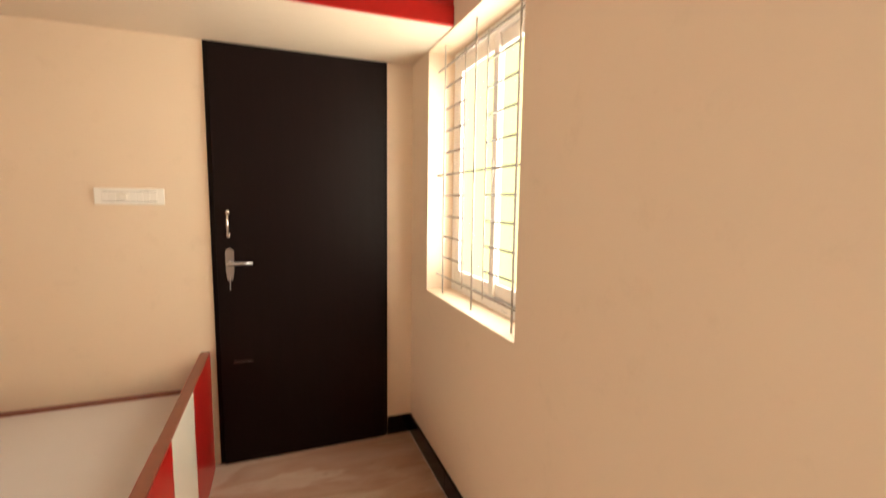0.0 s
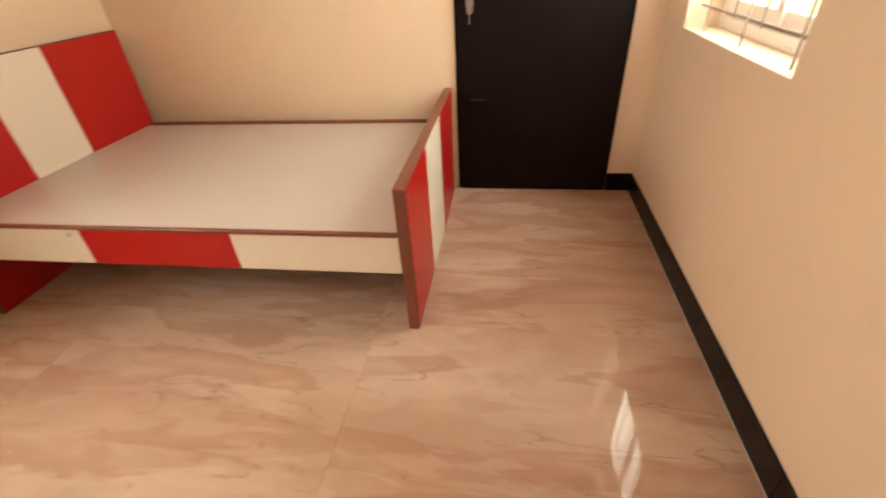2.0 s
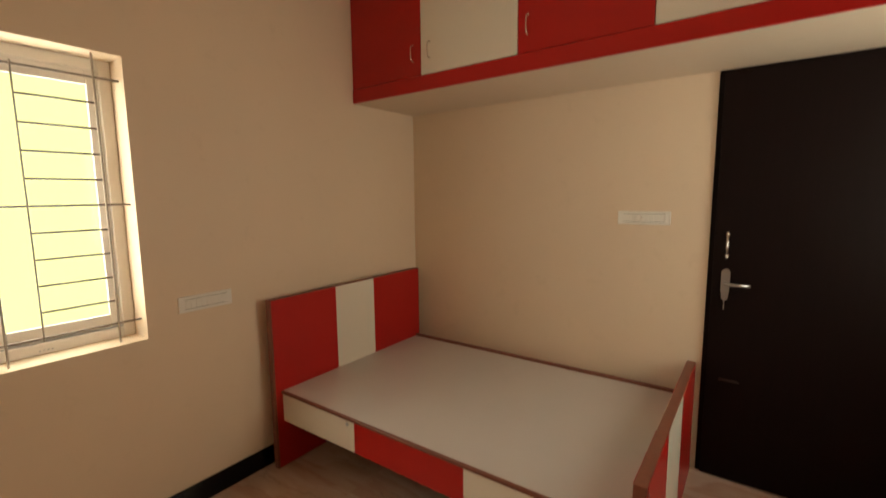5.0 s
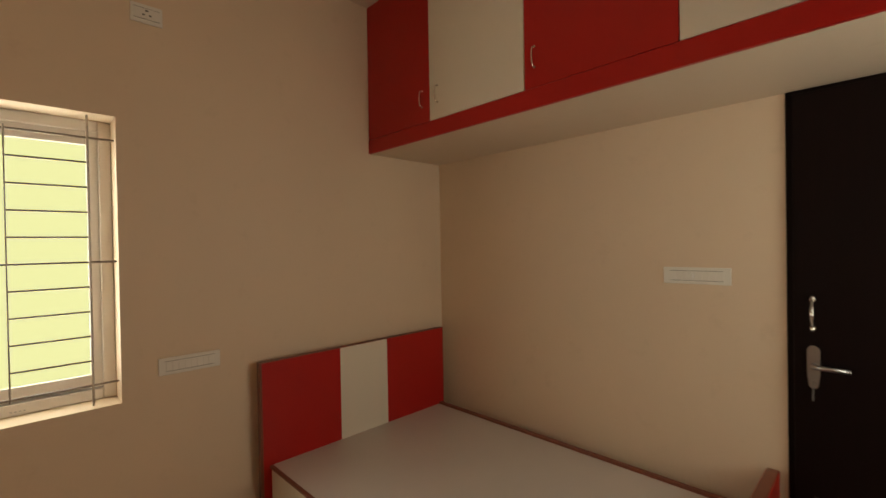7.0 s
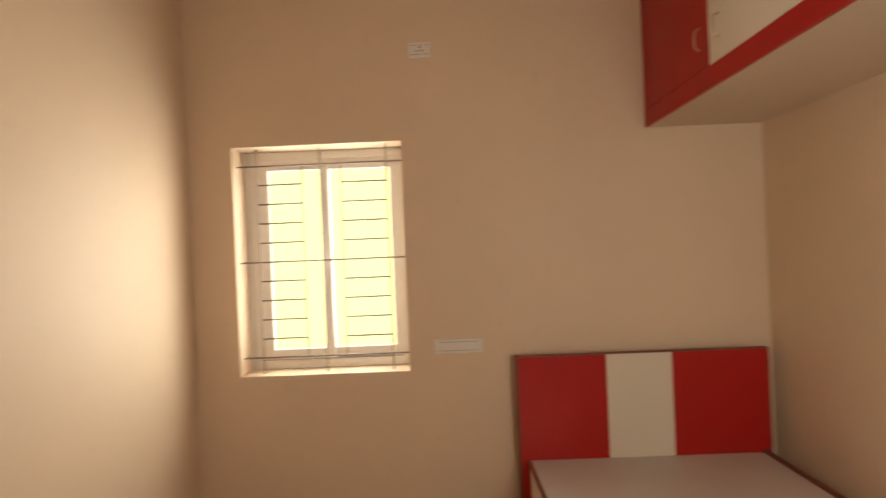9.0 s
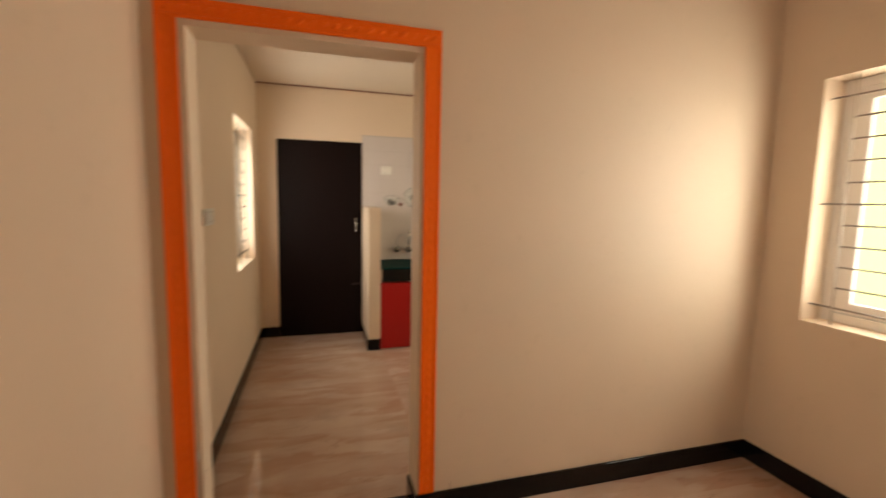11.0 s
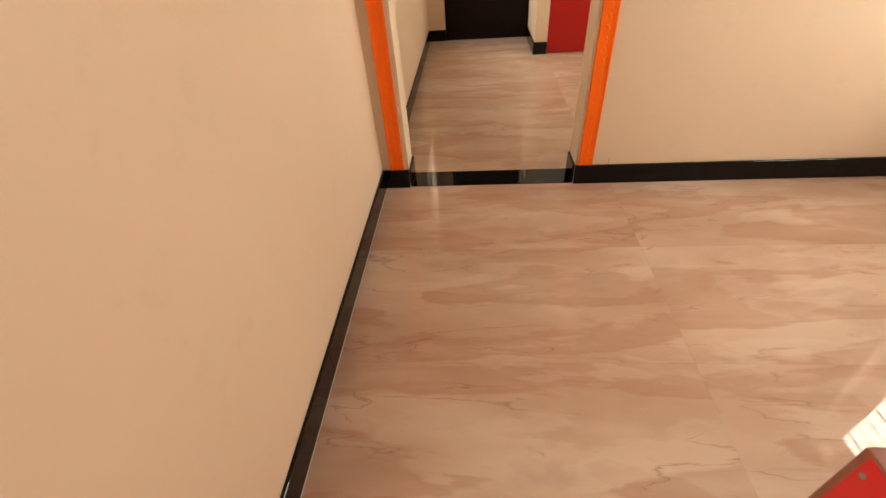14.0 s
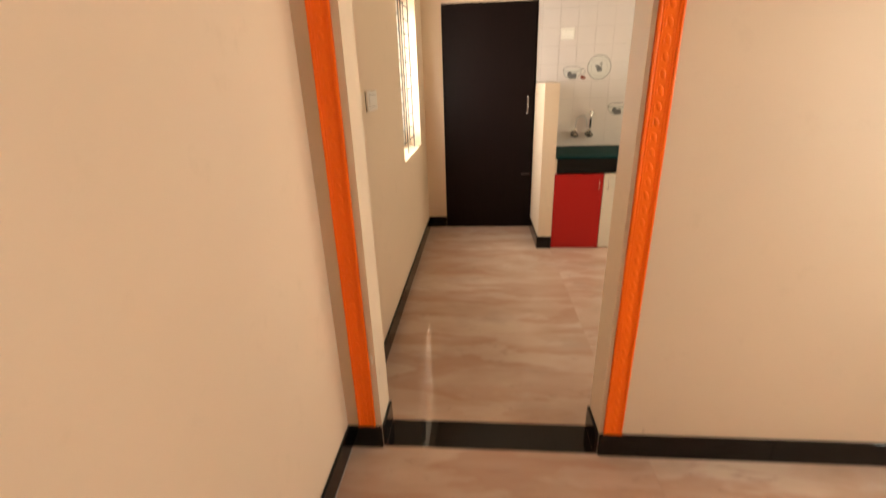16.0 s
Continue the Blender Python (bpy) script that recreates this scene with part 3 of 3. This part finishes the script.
# ---------------- switch plates ----------------
def switch_plate(m, w, h, modules, label, name="switch_plate", category="switch", deep=0.0):
    """In its own frame: x along the plate, y toward the room, z up, the origin at the centre on the wall."""
    p = empty(name, m @ Matrix.Translation((0, deep, 0)), label, category)
    if deep:
        # dark colour here stands in for shade on the side of the switch box
        block("back_box", (-w / 2 + 0.004, -deep + 0.0002, -h / 2 + 0.002, w / 2 - 0.004, 0, h / 2 - 0.002), SLOT, p, "box behind the plate coloured dark for its shaded side")
    bm = bmesh.new()
    box(bm, -w / 2, 0.0002, -h / 2, w / 2, 0.010, h / 2, 0.003, 2)
    base = part("plate", bm, PLASTIC, p)
    inner_w, inner_h = w * 0.78, h * 0.56
    # thin dark strips that draw the shadow lines over and under the rockers
    for d in ((-inner_w / 2 - 0.002, 0.0102, -inner_h / 2 - 0.0016, inner_w / 2 + 0.002, 0.0112, -inner_h / 2),
              (-inner_w / 2 - 0.002, 0.0102, inner_h / 2, inner_w / 2 + 0.002, 0.0112, inner_h / 2 + 0.0016)):
        block("shadow_strip", d, SHADE_LINE, p)
    x = -inner_w / 2
    step = inner_w / modules
    for i in range(modules):
        bm = bmesh.new()
        box(bm, x + 0.0003, 0.0102, -inner_h / 2 + 0.0005, x + step - 0.0003, 0.0135, inner_h / 2 - 0.0005, 0.001)
        part("rocker", bm, PLASTIC, p)
        x += step
    return p


def regulator(plate, x, w):
    """A fan regulator's round knob on a square module, and a raised blank beside it."""
    bm = bmesh.new()
    tube(bm, [(x, 0.0136, 0), (x, 0.0235, 0)], [0.0165, 0.0135], 20)
    part("regulator_knob", bm, PLASTIC, plate, "round white fan regulator knob")
    bm = bmesh.new()
    box(bm, w - 0.002, 0.0102, -0.030, w, 0.0125, 0.030)
    part("end_rib", bm, PLASTIC, plate)


def face(x, y, z, turn):
    return pose(x, y, z, 0, 0, turn)


regulator(switch_plate(face(1.631, YN, 1.356, 180), 0.268, 0.074, 8, "long white plastic switch plate with a fan regulator beside the door"), 0.022, -0.106)
switch_plate(face(0, 1.365, 0.997, -90), 0.250, 0.076, 8, "long white plastic switch plate on the wall between window and headboard")
switch_plate(face(XK, -0.767, 1.335, 90), 0.19, 0.09, 1, "white plastic switch box on the kitchen wall, its shaded side coloured dark", deep=0.003)
switch_plate(face(1.650, YK + 0.0085, 1.762, 0), 0.115, 0.09, 2, "white plastic switch plate on the kitchen tiles")
ac = switch_plate(face(0, 1.227, 2.525, -90), 0.118, 0.080, 1, "white plastic power socket high on the wall", "power_socket", "socket")
# dark pads on the face stand in for the darkness inside the pin holes
bm = bmesh.new()
for x, z, w in ((0, 0.012, 0.011), (-0.012, -0.006, 0.009), (0.012, -0.006, 0.009)):
    box(bm, x - w / 2, 0.0136, z - 0.003, x + w / 2, 0.0142, z + 0.003)
part("pin_hole_shade", bm, SLOT, ac)


# ---------------- kitchen ----------------
CY = -2.295
boxes("dwarf_wall", [(1.792, YK + 0.001, 0, 1.905, CY, 1.370)], WALL, label="low cream plaster wall at the end of the kitchen counter")
skirt_run("x", 1.905, 1, YK + 0.03, CY)
skirt_run("y", CY, 1, 1.792, 1.905 + ST)


def counter():
    c = empty("kitchen_counter", label="dark green and black granite kitchen worktop", category="counter")
    block("worktop", (0.02, YK + 0.009, 0.7845, 1.791, CY + 0.012, 0.800), TEAL, c, "polished dark green granite top", 0.003)
    block("front_edge", (0.02, CY - 0.012, 0.668, 1.777, CY + 0.011, 0.784), BLACK, c, "polished black granite edge", 0.002)
    block("end_cap", (1.7775, CY - 0.011, 0.670, 1.791, CY - 0.0005, 0.784), WALL, c, "bare plaster end")


counter()


def base_unit(a, b, mat, hx, label):
    u = empty("base_cabinet", None, label, "cabinet", "kitchen base cabinets")
    bm = bmesh.new()
    box(bm, a, YK + 0.01, 0.02, a + 0.016, CY - 0.02, 0.655)
    box(bm, b - 0.016, YK + 0.01, 0.02, b, CY - 0.02, 0.655)
    box(bm, a + 0.016, YK + 0.01, 0.02, b - 0.016, CY - 0.02, 0.036)
    box(bm, a + 0.001, CY - 0.06, 0.0, b - 0.001, CY - 0.045, 0.0195)
    part("body", bm, WHITE, u)
    d = block("door", (a + 0.0015, CY - 0.0195, 0.008, b - 0.0015, CY - 0.001, 0.655), mat, u, bevel=0.0015)
    d_handle(d, hx, CY - 0.001, 0.565, 1, length=0.075)


base_unit(1.388, 1.790, RED, 1.424, "base cabinet with a glossy red laminate door")
base_unit(0.993, 1.387, WHITE, 1.350, "base cabinet with an ivory laminate door")
base_unit(0.50, 0.992, RED, 0.54, "base cabinet with a glossy red laminate door")


def tap(x, tall):
    t = empty("tap", face(x, YK + 0.008, 0.0, 0), "chrome wall tap above the kitchen worktop", "tap", "kitchen taps")
    z = 0.912
    bm = bmesh.new()
    tube(bm, [(0, 0.0, z), (0, 0.010, z)], [0.032, 0.026], 16)
    part("flange", bm, CHROME, t)
    bm = bmesh.new()
    tube(bm, [(0, 0.010, z), (0, 0.080, z)], 0.012, 12)
    tube(bm, [(0, 0.060, z + 0.012), (0, 0.060, z + 0.055)], [0.013, 0.010], 12)
    part("body", bm, CHROME, t)
    bm = bmesh.new()
    ball(bm, (0, 0.062, z - 0.006), (0.034, 0.020, 0.024), 0.0, 12, 8)
    part("bulb", bm, BULB, t, "bulbous chrome tap outlet coloured dark for its reflections")
    bm = bmesh.new()
    if tall:
        tube(bm, [(0, 0.060, z + 0.055), (0, 0.060, z + 0.150), (0.0, 0.066, z + 0.185)], [0.011, 0.009, 0.012], 10)
        tube(bm, [(-0.022, 0.066, z + 0.195), (0.022, 0.066, z + 0.195)], [0.010, 0.012], 10)
        part("riser", bm, CHROME, t)
    else:
        pts = [(0, 0.060, z + 0.05), (-0.004, 0.055, z + 0.12), (-0.030, 0.05, z + 0.155), (-0.075, 0.05, z + 0.158), (-0.098, 0.052, z + 0.13), (-0.104, 0.055, z + 0.06)]
        tube(bm, pts, 0.0045, 8)
        part("hose", bm, STEEL, t, "thin bent tube over the tap")
    return t


tap(1.535, False)
tap(1.404, True)


def stroke(bm, pts, width, y):
    """A thin printed line along points (x, z)."""
    for (x0, z0), (x1, z1) in zip(pts, pts[1:]):
        d = Vector((x1 - x0, z1 - z0))
        n = Vector((-d.y, d.x)).normalized() * width / 2
        bm.faces.new([bm.verts.new((px, y, pz)) for px, pz in ((x0 + n.x, z0 + n.y), (x1 + n.x, z1 + n.y), (x1 - n.x, z1 - n.y), (x0 - n.x, z0 - n.y))])


def arc(cx, cz, rx, rz, a0, a1, n=16):
    return [(cx + rx * math.cos(radians(a0 + (a1 - a0) * i / n)), cz + rz * math.sin(radians(a0 + (a1 - a0) * i / n))) for i in range(n + 1)]


def printed_tile(x, z, r, cup):
    t = empty("printed_crockery", face(x, YK + 0.0082, z, 0), "printed grey " + ("cup" if cup else "plate") + " motif on the white wall tiles", "tile motif", "printed tile motifs")
    bm = bmesh.new()
    if cup:
        stroke(bm, arc(0, 0.10 * r, 0.80 * r, 0.22 * r, 0, 360, 24), 0.0055, 0.0006)
        stroke(bm, arc(0, 0.10 * r, 0.80 * r, 0.85 * r, 180, 250, 8), 0.0055, 0.0007)
        stroke(bm, arc(0, 0.10 * r, 0.80 * r, 0.85 * r, 290, 360, 8), 0.0055, 0.0008)
        stroke(bm, arc(-0.86 * r, -0.12 * r, 0.26 * r, 0.24 * r, 60, 300, 12), 0.0055, 0.0009)
        stroke(bm, arc(0, -0.62 * r, 0.42 * r, 0.10 * r, 180, 360, 8), 0.0055, 0.0005)
    else:
        stroke(bm, arc(0, 0, r, r, 0, 360, 32), 0.0055, 0.0006)
        stroke(bm, arc(0, 0, 0.93 * r, 0.93 * r, 0, 360, 32), 0.002, 0.0007)
        stroke(bm, arc(0, 0, 0.70 * r, 0.70 * r, 0, 360, 32), 0.0015, 0.0008)
    part("outline", bm, PRINT, t)
    bm = bmesh.new()
    if not cup:
        bm.faces.new([bm.verts.new((0.99 * px, 0.0003, 0.99 * pz)) for px, pz in arc(0, 0, r, r, 0, 348.75, 31)])
    else:
        bm.faces.new([bm.verts.new((px, 0.0003, pz)) for px, pz in arc(0, 0.10 * r, 0.80 * r, 0.85 * r, 180, 360, 24)])
    part("ground", bm, PRINT_PALE, t)
    rr = random.Random(7 if cup else 5)
    bm = bmesh.new()
    for k in range(16):
        if cup:
            cx, cz, s = rr.uniform(-0.30, 0.30) * r, (-0.38 + rr.uniform(-0.22, 0.22)) * r, r * rr.uniform(0.12, 0.20)
        else:
            a, d = rr.uniform(0, 6.28), rr.uniform(0, 0.34)
            cx, cz, s = d * math.cos(a) * 0.8 * r, d * math.sin(a) * 1.2 * r, r * rr.uniform(0.07, 0.16)
        bm.faces.new([bm.verts.new((cx + s * math.cos(a), 0.0010 + 0.0001 * k, cz + s * (0.6 + 0.4 * rr.random()) * math.sin(a))) for a in [i * math.tau / 8 for i in range(8)]])
    part("print", bm, PRINT_DARK, t)


PRINT = laminate("printed_grey", (0.25, 0.235, 0.22), 0.15, 0.1)
PRINT_DARK = laminate("printed_dark_grey", (0.13, 0.125, 0.125), 0.15, 0.35)
PRINT_RED = laminate("printed_red_brown", (0.16, 0.03, 0.022), 0.15, 0.2)
printed_tile(1.355, 1.482, 0.102, False)
printed_tile(1.588, 1.464, 0.100, True)
printed_tile(1.165, 1.146, 0.100, True)
for x, z in ((1.491, 1.402), (1.062, 1.099)):
    bm = bmesh.new()
    v = [bm.verts.new((0.026 * math.cos(i * math.tau / 12), 0.0006, 0.016 * math.sin(i * math.tau / 12) + 0.006 * math.cos(i * math.tau / 12))) for i in range(12)]
    bm.faces.new(v)
    fruit = part("printed_fruit", bm, PRINT_RED, None, "small red brown fruit printed on the white tiles")
    tagged(fruit, category="tile motif", group="printed tile motifs")
    fruit.matrix_basis = face(x, YK + 0.0082, z, 0)

# ---------------- wall tiles ----------------
tiles = boxes("kitchen_tiling", [(0.02, YK + 0.0005, 0.801, 1.791, YK + 0.005, 2.12), (1.792, YK + 0.0005, 1.371, 1.905, YK + 0.005, 2.12)], JOINT,
              label="white glazed wall tiles behind the kitchen counter")
TW, TH = 0.153, 0.148
mesh_cache = {}
for i in range(-1, 10):
    for j in range(-4, 6):
        x1 = min(1.868 - i * TW, 1.904)
        x0 = 1.868 - (i + 1) * TW
        z0, z1 = 1.371 + j * TH, 1.371 + (j + 1) * TH
        z1 = min(z1, 2.12)
        if j < 0:
            x1 = min(x1, 1.790)
        if x1 - x0 < 0.02 or z1 - z0 < 0.02:
            continue
        key = (round(x1 - x0, 4), round(z1 - z0, 4))
        if key not in mesh_cache:
            bm = bmesh.new()
            box(bm, 0.0009, 0, 0.0009, key[0] - 0.0009, 0.003, key[1] - 0.0009, 0.0011)
            bmesh.ops.recalc_face_normals(bm, faces=bm.faces[:])
            me = bpy.data.meshes.new("wall_tile")
            bm.to_mesh(me)
            bm.free()
            me.materials.append(GLAZE)
            mesh_cache[key] = me
        ob = new("wall_tile", mesh_cache[key])
        ob.location = (x0, YK + 0.0052, z0)
        ob.parent = tiles

# ---------------- floor tiles ----------------
floor_cache = {}


def floor_tiles(x_lo, x_hi, y_lo, y_hi, x_org, y_org):
    tw, td = 1.2, 0.6
    for i in range(-4, 5):
        for j in range(-8, 8):
            a, b = max(x_org + i * tw, x_lo), min(x_org + (i + 1) * tw, x_hi)
            c, d = max(y_org + j * td, y_lo), min(y_org + (j + 1) * td, y_hi)
            if b - a < 0.01 or d - c < 0.01:
                continue
            key = (round(b - a, 4), round(d - c, 4))
            if key not in floor_cache:
                bm = bmesh.new()
                box(bm, 0.0002, 0.0002, -0.0115, key[0] - 0.0002, key[1] - 0.0002, 0, 0.0002)
                bmesh.ops.recalc_face_normals(bm, faces=bm.faces[:])
                me = bpy.data.meshes.new("floor_tile")
                bm.to_mesh(me)
                bm.free()
                me.materials.append(FLOOR)
                floor_cache[key] = me
            ob = new("floor_tile", floor_cache[key])
            ob.location = (a, c, 0)
            ob.parent = floor


floor_tiles(0.0, XE, 0.0, YN, 1.755, -0.06)
floor_tiles(0.0, XK, YK, -TS, 1.80, -TS)
